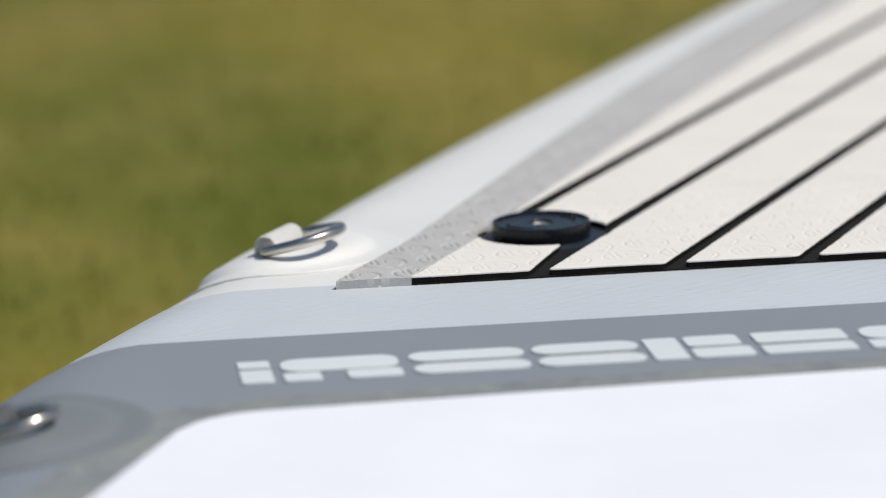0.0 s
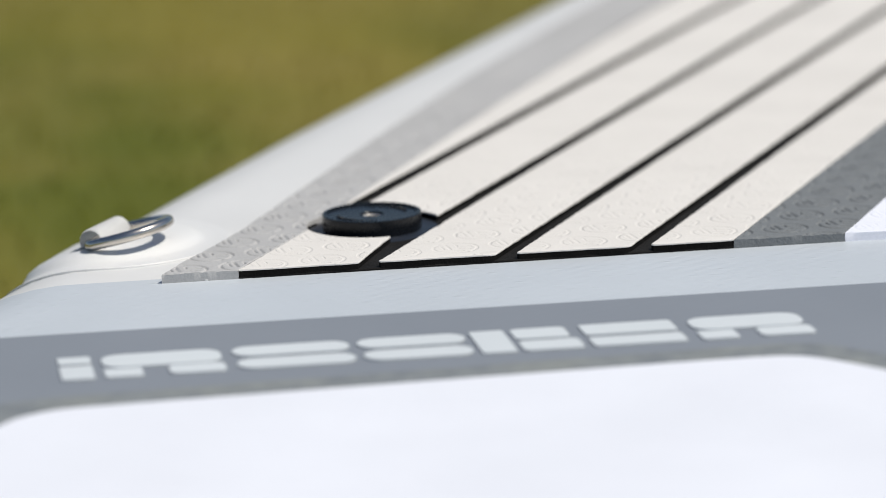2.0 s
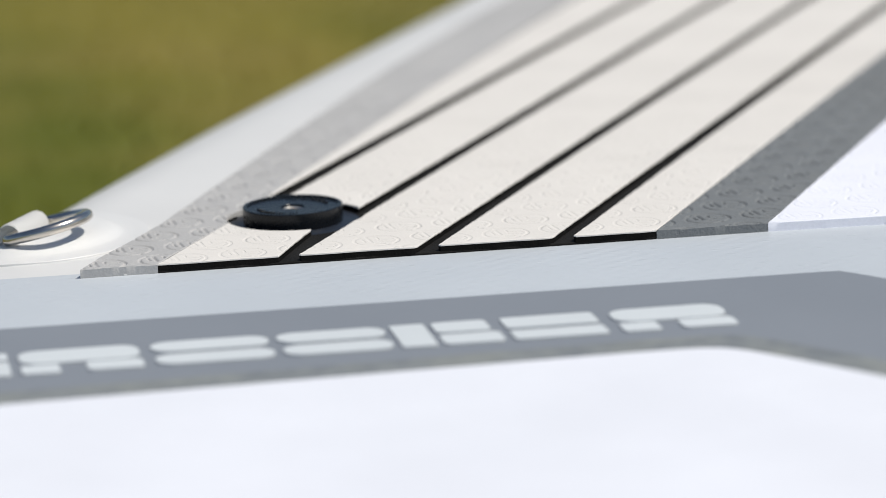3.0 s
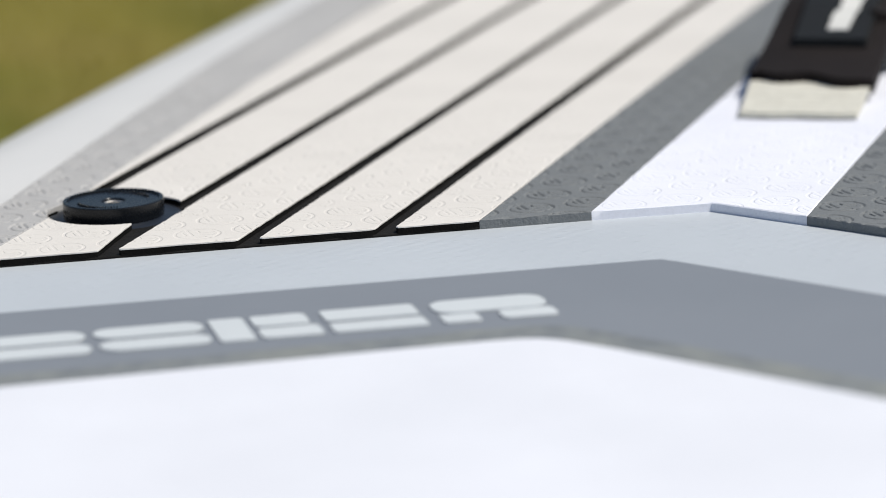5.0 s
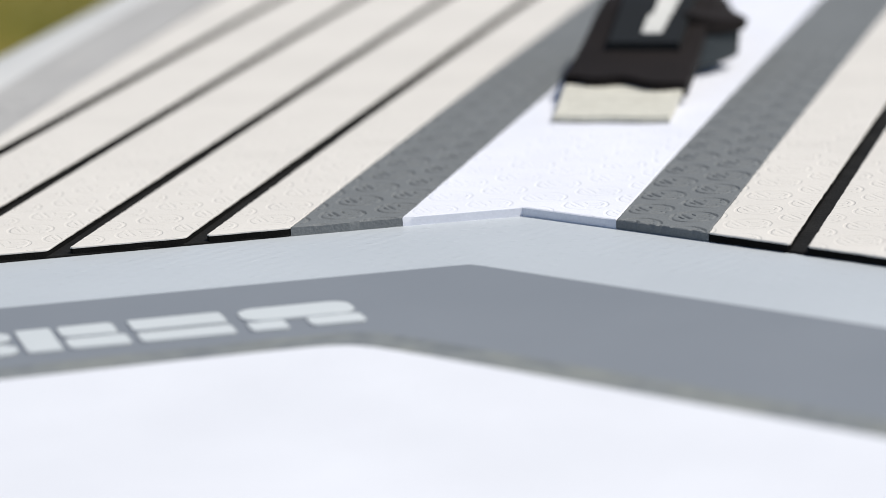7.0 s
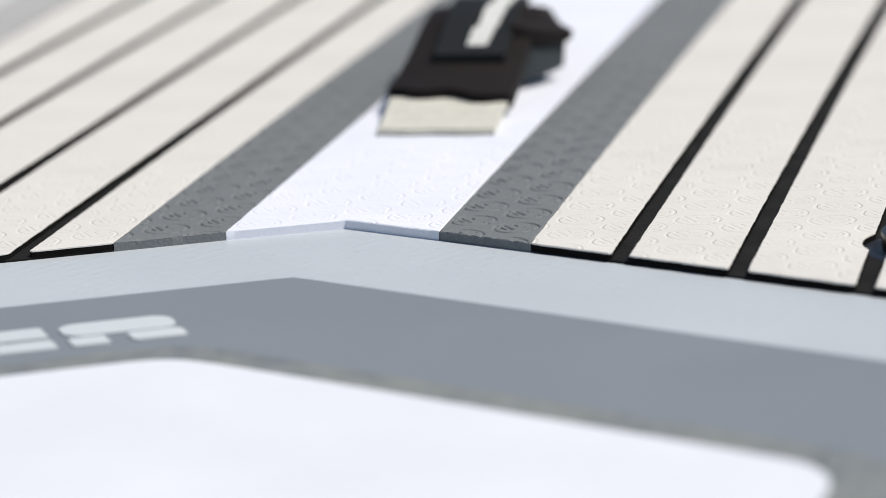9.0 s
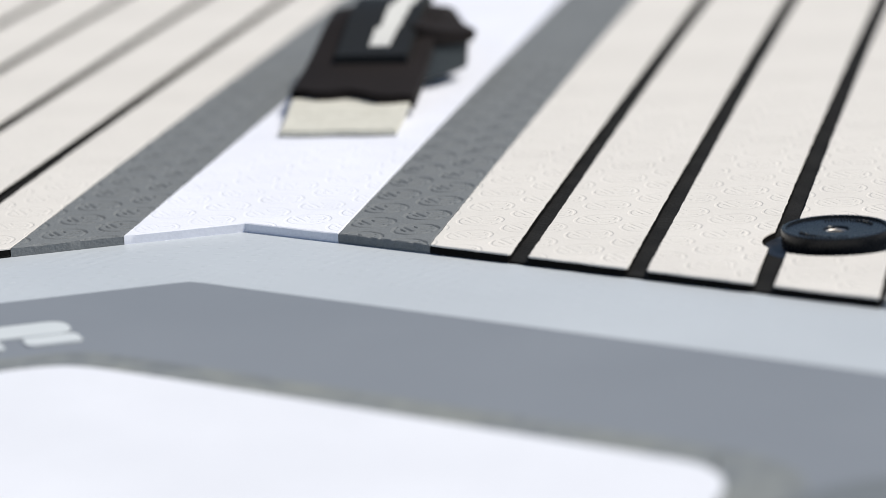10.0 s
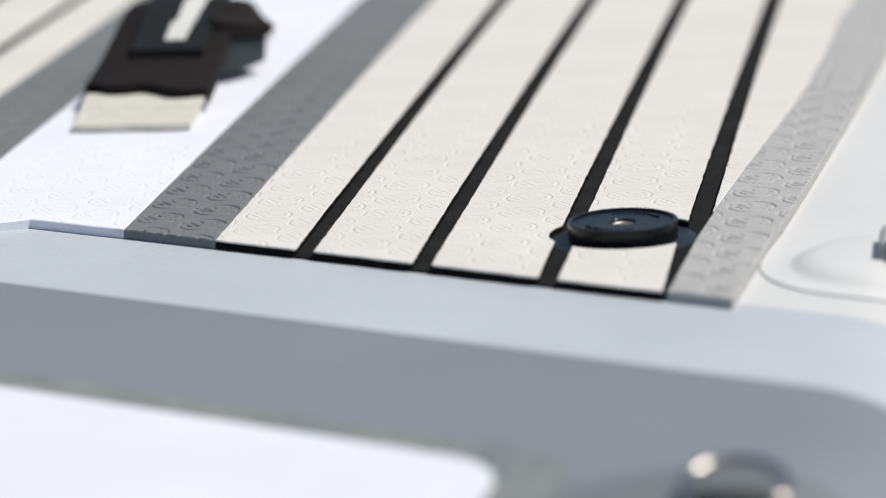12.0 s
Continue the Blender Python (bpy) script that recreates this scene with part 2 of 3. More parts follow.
def lathe(profile, steps=48, centre=(0, 0, 0), bm=None):
    """A turned body from (radius, z) pairs, closed at radius 0."""
    bm = bm or bmesh.new()
    rings = []
    for r, z in profile:
        if r < 1e-7:
            rings.append([bm.verts.new((centre[0], centre[1], centre[2] + z))])
        else:
            rings.append([bm.verts.new((centre[0] + r * math.cos(a), centre[1] + r * math.sin(a), centre[2] + z))
                          for a in (2 * math.pi * k / steps for k in range(steps))])
    for lo, hi in zip(rings, rings[1:]):
        for k in range(steps):
            l = (k + 1) % steps
            quad = [lo[k % len(lo)], lo[l % len(lo)], hi[l % len(hi)], hi[k % len(hi)]]
            quad = list(dict.fromkeys(quad))
            if len(quad) > 2:
                bm.faces.new(quad)
    return bm


def tube(points, radius, closed=False, steps=12, bm=None, up=Vector((0, 0, 1))):
    bm = bm or bmesh.new()
    pts = [Vector(p) for p in points]
    rings = []
    count = len(pts)
    for i, p in enumerate(pts):
        a = pts[i - 1] if (closed or i > 0) else p
        b = pts[(i + 1) % count] if (closed or i < count - 1) else p
        d = (b - a).normalized()
        u = up.cross(d)
        u = u.normalized() if u.length > 1e-4 else Vector((1, 0, 0))
        v = d.cross(u)
        rings.append([bm.verts.new(p + radius * (math.cos(t) * u + math.sin(t) * v)) for t in (2 * math.pi * k / steps for k in range(steps))])
    pairs = list(zip(rings, rings[1:])) + ([(rings[-1], rings[0])] if closed else [])
    for lo, hi in pairs:
        for k in range(steps):
            l = (k + 1) % steps
            bm.faces.new((lo[k], lo[l], hi[l], hi[k]))
    if not closed:
        bm.faces.new(rings[0][::-1])
        bm.faces.new(rings[-1])
    return bm


def curve_at(table, y):
    """Smooth value from a short table of (y, value)."""
    ys, vs = [a for a, _ in table], [b for _, b in table]
    return float(np.interp(y, ys, vs))


# ---- ground ----
GROUND_Z = -0.155
bm = bmesh.new()
bmesh.ops.create_circle(bm, cap_ends=True, radius=600.0, segments=64)
for v in bm.verts:
    v.co.z = GROUND_Z
tagged(link_mesh("ground", bm, LAWN, smooth=False), "sunlit olive-green lawn stretching away beyond the board", "lawn", kind="structure")


def grass():
    rng = np.random.default_rng(4)
    count = 120000
    px = rng.uniform(-3.6, 1.4, count)
    py = rng.uniform(-1.0, 5.2, count)
    keep = ~((np.abs(px) < 0.36) & (py > -0.45) & (py < 2.6))
    px, py = px[keep], py[keep]
    count = len(px)
    ang = rng.uniform(0, 2 * math.pi, count)
    h = rng.uniform(0.004, 0.010, count)
    w = rng.uniform(0.0008, 0.0018, count)
    lean = rng.uniform(0.2, 0.9, count) * h
    la = rng.uniform(0, 2 * math.pi, count)
    base = np.stack([px, py, np.full(count, GROUND_Z)], 1)
    side = np.stack([np.cos(ang) * w, np.sin(ang) * w, np.zeros(count)], 1)
    bend = np.stack([np.cos(la) * lean, np.sin(la) * lean, h], 1)
    mid = base + bend * np.array([0.35, 0.35, 0.6])
    verts = np.stack([base - side, base + side, mid + side * 0.7, mid - side * 0.7, base + bend], 1).reshape(-1, 3)
    i = np.arange(count)[:, None] * 5
    quads = (i + np.array([0, 1, 2, 3])).tolist()
    tris = (i + np.array([3, 2, 4])).tolist()
    me = bpy.data.meshes.new("grass")
    me.from_pydata(verts.tolist(), [], quads + tris)
    me.materials.append(BLADES)
    return tagged(new("grass", me), "short olive and straw-coloured grass blades in sun", "grass", kind="stuff")


grass()

# ---- the board ----
R = 0.075
HALF = [(-0.62, 0.05), (-0.60, 0.13), (-0.56, 0.19), (-0.50, 0.215), (-0.40, 0.238), (-0.28, 0.272), (-0.22, 0.297), (-0.16, 0.316), (-0.06, 0.3225), (0.0, 0.325), (0.19, 0.336),
        (0.35, 0.343), (0.52, 0.347), (0.81, 0.352), (1.3, 0.350), (1.8, 0.322), (2.2, 0.268), (2.5, 0.20), (2.68, 0.13), (2.76, 0.06)]


def surface(u, y, lift=0.0):
    """A point of the board's skin: u is the way across from the middle line, over the deck and down the round rail."""
    xc = curve_at(HALF, y)
    s, a = (1 if u >= 0 else -1), abs(u)
    rock = 0.16 * max(0.0, (y - 1.2) / 1.56) ** 2
    if a <= xc:
        return (u, y, rock + lift)
    th = min((a - xc) / R, math.pi)
    return (s * (xc + (R + lift) * math.sin(th)), y, rock - R + (R + lift) * math.cos(th))


board = tagged(new("paddle_board"), "white inflatable paddle board with slate chevron, lying on grass", "paddle board")


def hull():
    bm = bmesh.new()
    ys = [-0.62, -0.615, -0.60, -0.58] + [-0.55 + 0.05 * k for k in range(64)] + [2.68, 2.72, 2.75, 2.76]
    rows = []
    for y in ys:
        xc = curve_at(HALF, y)
        us = [xc * k / 8 for k in range(-8, 9)]
        rail = [xc + R * math.pi * k / 24 for k in range(1, 25)]
        loop = [-q for q in rail[::-1]] + us + rail
        rows.append([bm.verts.new(surface(q, y)) for q in loop])
    for lo, hi in zip(rows, rows[1:]):
        for a, b, c, d in zip(lo, lo[1:], hi[1:], hi):
            bm.faces.new((a, b, c, d))
        bm.faces.new((lo[-1], lo[0], hi[0], hi[-1]))
    bm.faces.new(rows[0])
    bm.faces.new(rows[-1])
    return part("hull", bm, WHITE_PVC, board, "glossy off-white drop-stitch body with round rails")


hull()


def skin(name, y_low, y_high, reach, lift, material, label, rows=10, cols=120, left=None, right=None, taper=0.0):
    """A thin sheet glued on the skin between two lines across the board."""
    bm = bmesh.new()
    grid = []
    lo_u, hi_u = (left if left is not None else -reach), (right if right is not None else reach)
    for i in range(cols + 1):
        u = lo_u + (hi_u - lo_u) * i / cols
        a, b = y_low(u), y_high(u)
        ys = [a + (b - a) * j / rows for j in range(rows + 1)]
        grid.append([surface(u * (1 - taper * max(0.0, -0.18 - y)), y, lift) for y in ys])
    verts = [[bm.verts.new(p) for p in col] for col in grid]
    for c0, c1 in zip(verts, verts[1:]):
        for a, b, c, d in zip(c0, c1, c1[1:], c0[1:]):
            bm.faces.new((a, b, c, d))
    rim = [e for e in bm.edges if e.is_boundary]
    made = bmesh.ops.extrude_edge_only(bm, edges=rim)
    for v in (g for g in made["geom"] if isinstance(g, bmesh.types.BMVert)):
        v.co.z -= lift + 0.0002
    return part(name, bm, material, board, label)


SLOPE = 0.5027


def soft_abs(u, r):
    return math.sqrt(u * u + r * r)


def chevron(c, r=0.0015):
    return lambda u: c - SLOPE * (soft_abs(u, r) - r)


def band_low(u):
    """The rear panel's upper line: it was glued on a little to the left and askew."""
    v = u + 0.0135
    return -0.0622 - 0.535 * (soft_abs(v, 0.010) - 0.010) + 0.022 * v


skin("tail_panel", chevron(0.0612), chevron(0.1560), 0.52, 0.0004, BLUE_PVC, "pale blue-grey panel behind the deck pad")
chevron_band = skin("chevron_band", lambda u: band_low(u) - 0.24 * min(1.0, max(0.0, (abs(u) - 0.22) / 0.05)), chevron(0.0614), 0.50, 0.0007, GREY_PVC, "slate-grey chevron band", rows=14, cols=160)


def seam_low(u):
    return band_low(u) - 0.004 if -0.250 < u < 0.226 else -0.50


def seam_high(u):
    """The strip runs along the band and turns down round the white panel's corners."""
    d = max(0.0, min(0.032, max(-0.250 - u, u - 0.226)))
    return band_low(u) + 0.019 - (0.032 - math.sqrt(0.032 ** 2 - d ** 2))


skin("glue_seam", seam_low, seam_high, 0.24, 0.0010, SEAM, "mottled grey glued seam strip", rows=6, cols=220, left=-0.281, right=0.257, taper=0.45)


def white_panel():
    def top(u):
        y = band_low(u)
        k = 0.020
        for edge in (-0.257 - u, u - 0.2325):
            d = -edge
            if d < k:
                y -= k - math.sqrt(max(0.0, k * k - (k - max(d, 0.0)) ** 2))
        return y
    skin("rear_panel", lambda u: -0.50, top, 0.25, 0.0011, PANEL_PVC, "bright white rear panel with rounded corners", rows=20, cols=160, left=-0.257, right=0.2325, taper=0.45)


white_panel()


def bar_shape(s0, s1, n0, n1, slant, radius):
    """Rounded slanted block in the band's own axes."""
    ex, ey = Vector((0.8934, 0.4493)), Vector((-0.4493, 0.8934))
    org = Vector((-0.2596, -0.1494))

    def loop(a0, a1, b0, b1, r):
        pts = []
        for cx, cy, st in ((a1 - r, b0 + r, -90), (a1 - r, b1 - r, 0), (a0 + r, b1 - r, 90), (a0 + r, b0 + r, 180)):
            for k in range(7):
                t = radians(st + 15 * k)
                pts.append((cx + r * math.cos(t), cy + r * math.sin(t)))
        return [org + ex * (a - slant * (b - 0.018)) + ey * b for a, b in pts]
    bm = bmesh.new()
    out = [bm.verts.new((p.x, p.y, 0.0013)) for p in loop(s0, s1, n0, n1, radius)]
    bm.faces.new(out)
    made = bmesh.ops.extrude_face_region(bm, geom=bm.faces[:])
    for v in (g for g in made["geom"] if isinstance(g, bmesh.types.BMVert)):
        v.co.z -= 0.0005
    return bm


H = 0.0365
# (from, to, low, high, corner radius) of each plain white shape along the band
band_marks = [(0.0, 0.0118, 0.0, 0.0215, 0.0015), (0.0, 0.0118, 0.0250, H, 0.0015)]
for a, b in ((0.0155, 0.0585), (0.2300, 0.2715)):
    band_marks += [(a, b, 0.0155, H, 0.0080), (a, a + 0.0135, 0.0, 0.0135, 0.0015), (b - 0.0200, b, 0.0, 0.0135, 0.0030)]
for a, b in ((0.0628, 0.1052), (0.1082, 0.1475)):
    band_marks += [(a, b, 0.0, 0.0158, 0.0075), (a, b, 0.0205, H, 0.0075)]
band_marks += [(0.1500, 0.1625, 0.0, H, 0.0015), (0.1650, 0.1870, 0.0, 0.0160, 0.0030), (0.1650, 0.1850, 0.0195, H, 0.0030)]
band_marks += [(0.1905, 0.2245, 0.0, 0.0145, 0.0020), (0.1905, 0.2245, 0.0190, H, 0.0020)]
for a, b, n0, n1, r in band_marks:
    part("printed_shape", bar_shape(a, b, 0.89 * n0, 0.89 * n1, 0.05, 0.89 * r), MARK_PVC, chevron_band, "white printed block")

# ---- deck pad: black base, planks, strips ----
PAD_TOP, CORE_TOP, BASE_TOP, FAR = 0.0042, 0.0035, 0.0015, 1.9
deck_pad = tagged(new("deck_pad"), "foam deck pad of beige planks with charcoal and white strips", "deck pad")
MOUNTS = [(-0.2412, 0.1085), (0.2398, 0.1085)]
CUT = 0.0285


def rear(x):
    return 0.1474 - SLOPE * abs(x)


GREY_IN = [(-0.1, 0.2620), (0.017, 0.2620), (0.10, 0.2665), (0.166, 0.2720), (0.275, 0.2785), (0.405, 0.2870), (0.60, 0.2975), (0.9, 0.309), (1.4, 0.312), (1.9, 0.285)]
GREY_OUT = [(-0.1, 0.2870), (0.004, 0.2870), (0.09, 0.2915), (0.20, 0.3020), (0.32, 0.3130), (0.45, 0.3240), (0.62, 0.3340), (0.9, 0.345), (1.4, 0.346), (1.9, 0.318)]


def grey_in(y, s):
    return curve_at(GREY_IN, y) + (0.0018 + 0.04 * min(0.20, max(0.0, y - 0.17)) if s > 0 else -0.0030 * min(1.0, max(0.0, (y - 0.03) / 0.07)))


def grey_out(y, s):
    return curve_at(GREY_OUT, y) + (0.0045 * min(1.0, max(0.0, (y - 0.0) / 0.12)) if s > 0 else 0.0022 * min(1.0, max(0.0, (0.07 - y) / 0.05)))


def line_y(x, y0, y1, step=0.02):
    k = max(2, int((y1 - y0) / step))
    return [y0 + (y1 - y0) * i / k for i in range(k + 1)]


def wob(i, amp=0.00007):
    return amp * (math.sin(i * 1.7) * math.cos(i * 0.61) + 0.6 * math.sin(i * 4.3 + 1.0))


def edge_line(x, y0, y1, step=0.012):
    """A cut foam edge along the board, not perfectly straight near the tail."""
    ys = line_y(x, y0, min(y1, 0.5), step) + ([0.5 + (y1 - 0.5) * k / 14 for k in range(1, 15)] if y1 > 0.5 else [])
    return [(x + wob(x * 997 + y * 300), y) for y in ys]


def rear_line(xa, xb):
    k = max(2, int(abs(xb - xa) / 0.006))
    return [(xa + (xb - xa) * i / k, rear(xa + (xb - xa) * i / k) + wob(i * 0.8 + xa * 500, 0.00034)) for i in range(k + 1)]


def arc(c, r, a0, a1, k=18):
    return [(c[0] + r * math.cos(radians(a0 + (a1 - a0) * i / k)), c[1] + r * math.sin(radians(a0 + (a1 - a0) * i / k))) for i in range(k + 1)]


def mirror(poly, s):
    return poly if s > 0 else [(-x, y) for x, y in poly][::-1]


def ripple(x, y):
    """Small waves of a hand-cut foam edge."""
    return 0.00026 * noise.noise(Vector((x * 420, y * 380, 0.3))) + 0.00014 * noise.noise(Vector((x * 1100, y * 1150, 4.7)))


def ragged(poly, step=0.0025, reach=0.34):
    """Cut the outline fine near the tail and let it waver."""
    out = []
    for (xa, ya), (xb, yb) in zip(poly, poly[1:] + poly[:1]):
        near = min(ya, yb) < reach
        k = max(1, int(math.hypot(min(xb, 9) - xa, min(yb, reach + 0.2) - min(ya, reach + 0.2)) / step)) if near else 1
        for i in range(k):
            x, y = xa + (xb - xa) * i / k, ya + (yb - ya) * i / k
            out.append((x + ripple(x, y), y + 0.5 * ripple(y, x)) if y < reach + 0.2 else (x, y))
    return out


def bowed(poly):
    """The pad was glued on with a slight bow along its length."""
    poly = ragged(poly)
    return [(x + 0.010 * max(0.0, min(y, 1.0) - 0.1) ** 2, y) for x, y in poly]


def long_piece(x0, x1, y1=FAR, c0=0.0010, c1=0.0010):
    """A plank for the right half: along the inner edge, across, back along the outer edge, then the slanted rear; c0 and c1 clip its rear corners."""
    return edge_line(x1, rear(x1) + c1, y1) + edge_line(x0, rear(x0) + c0, y1)[::-1] + rear_line(x0 + c0, x1 - c1)


def plank(poly, mark, label=""):
    """A beige top layer on its black core; one pressed mark falls on the place given."""
    poly = bowed(poly)
    top = part("plank", slab(poly, CORE_TOP, PAD_TOP, 0.00022), BEIGE_FOAM, deck_pad, label, origin=mark)
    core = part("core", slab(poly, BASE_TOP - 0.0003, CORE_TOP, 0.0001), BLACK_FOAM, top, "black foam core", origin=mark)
    core.location = (0, 0, 0)


def pressed(x, y, origin):
    """How deep the round marks are pressed in at x, y (arrays), from 0 to 1."""
    cx, cy = 0.0198, 0.0258
    gx = (x - origin[0]) / cx
    col = np.floor(gx + 0.5)
    qx = (gx - col) * cx
    gy = (y - origin[1]) / cy + 0.5 * (col % 2)
    qy = (gy - np.floor(gy + 0.5)) * cy

    def groove(d, half):
        return 1.0 - np.clip((np.abs(d) - 0.45 * half) / (0.55 * half), 0.0, 1.0)
    lean = np.abs(0.55 * qx + qy - 0.0004)
    deep = groove(np.hypot(qx, qy) - 0.0089, 0.00085) * np.clip((lean - 0.0008) / 0.0007, 0.0, 1.0)
    for x0, y0, x1, y1, half in ((-0.0056, 0.0036, -0.0008, -0.0032, 0.0009), (-0.0063, 0.0002, -0.0036, -0.0034, 0.0006), (-0.0016, 0.0046, 0.0002, 0.0022, 0.0006),
                                 (0.0012, 0.0026, 0.0050, 0.0042, 0.0009), (0.0016, -0.0010, 0.0058, 0.0004, 0.0006), (0.0018, -0.0050, 0.0046, -0.0040, 0.0009)):
        ln = math.hypot(x1 - x0, y1 - y0)
        ux, uy = (x1 - x0) / ln, (y1 - y0) / ln
        past = np.abs((qx - x0) * ux + (qy - y0) * uy - ln / 2) - ln / 2
        side = np.abs((qx - x0) * uy - (qy - y0) * ux)
        deep = np.maximum(deep, groove(np.maximum(side, past), half))
    worn = 0.86 + 0.22 * np.sin(310 * x + 1.3) * np.cos(270 * y) + 0.10 * np.sin(900 * y + 500 * x)
    return deep * np.clip(worn, 0.4, 1.0)


def pressed_strip(name, inner, outer, x0, x1, s, origin, depth, material, label, bow):
    """A foam strip between two edges given along the board, its upper face modelled with the pressed marks."""
    ys = np.concatenate([np.arange(0.0, 0.16, 0.00036), np.arange(0.16, 0.38, 0.0007), np.linspace(0.38, 1.0, 40)])
    ys[-1] = 1.0
    cols = int((x1 - x0) / 0.00034)
    a = np.linspace(0.0, 1.0, cols + 1)[:, None]
    start = rear(x0 + (x1 - x0) * a)
    y = start + np.where(ys < 0.38, ys, 0.0)[None, :]
    late = ys >= 0.38
    y[:, late] = (start + 0.38) + (FAR - start - 0.38) * ((ys[late] - 0.38) / 0.62)[None, :]
    lo, hi = np.vectorize(inner)(y), np.vectorize(outer)(y)
    x = s * (lo + (hi - lo) * a)
    rim = np.minimum(np.minimum(a, 1 - a) * (x1 - x0), y - start)
    wave = 0.00006 * (np.sin(1130 * y + 310 * x) + np.sin(2270 * y - 640 * x + 1.3) + np.sin(1710 * y + 1900 * x + 0.7))
    edge = rim < 0.0003
    z = PAD_TOP - depth * pressed(x, y, origin) * np.clip(rim / 0.0006, 0.0, 1.0) - np.where(edge, 0.0004 + 0.00018 * np.sin(700 * x) * np.sin(290 * x + 1), 0.0) + 0.00010 * np.sin(210 * x + 3) * np.sin(160 * y)
    x = x + np.where(np.minimum(a, 1 - a) * (x1 - x0) < 0.0003, wave, 0.0) + (0.010 * np.clip(np.minimum(y, 1.0) - 0.1, 0.0, None) ** 2 if bow else 0.0)
    nx, ny = x.shape
    top = np.stack([x, y, z], 2).reshape(-1, 3)
    loop = [i * ny for i in range(nx)] + [(nx - 1) * ny + j for j in range(1, ny)] + [i * ny + ny - 1 for i in range(nx - 2, -1, -1)] + [j for j in range(ny - 2, 0, -1)]
    low = top[loop].copy()
    low[:, 2] = 0.0004
    base, m = len(top), len(loop)
    i, j = np.meshgrid(np.arange(nx - 1), np.arange(ny - 1), indexing="ij")
    k = (i * ny + j).ravel()
    quads = np.stack([k, k + ny, k + ny + 1, k + 1], 1)
    sides = np.array([(loop[q], base + q, base + (q + 1) % m, loop[(q + 1) % m]) for q in range(m)])
    faces = np.concatenate([quads, sides])
    if s < 0:
        faces = faces[:, ::-1]
    verts = np.concatenate([top, low]) - np.array([origin[0], origin[1], 0.0])
    me = bpy.data.meshes.new(name)
    me.vertices.add(len(verts))
    me.vertices.foreach_set("co", verts.ravel())
    me.loops.add(faces.size)
    me.loops.foreach_set("vertex_index", faces.ravel().astype(np.int32))
    me.polygons.add(len(faces))
    me.polygons.foreach_set("loop_start", np.arange(0, faces.size, 4, dtype=np.int32))
    me.update(calc_edges=True)
    me.materials.append(material)
    me.polygons.foreach_set("use_smooth", np.ones(len(faces), dtype=bool))
    me.set_sharp_from_angle(angle=radians(35))
    ob = new(name, me)
    ob.parent, ob.location = deck_pad, (origin[0], origin[1], 0.0)
    ob["label"] = label
    return ob


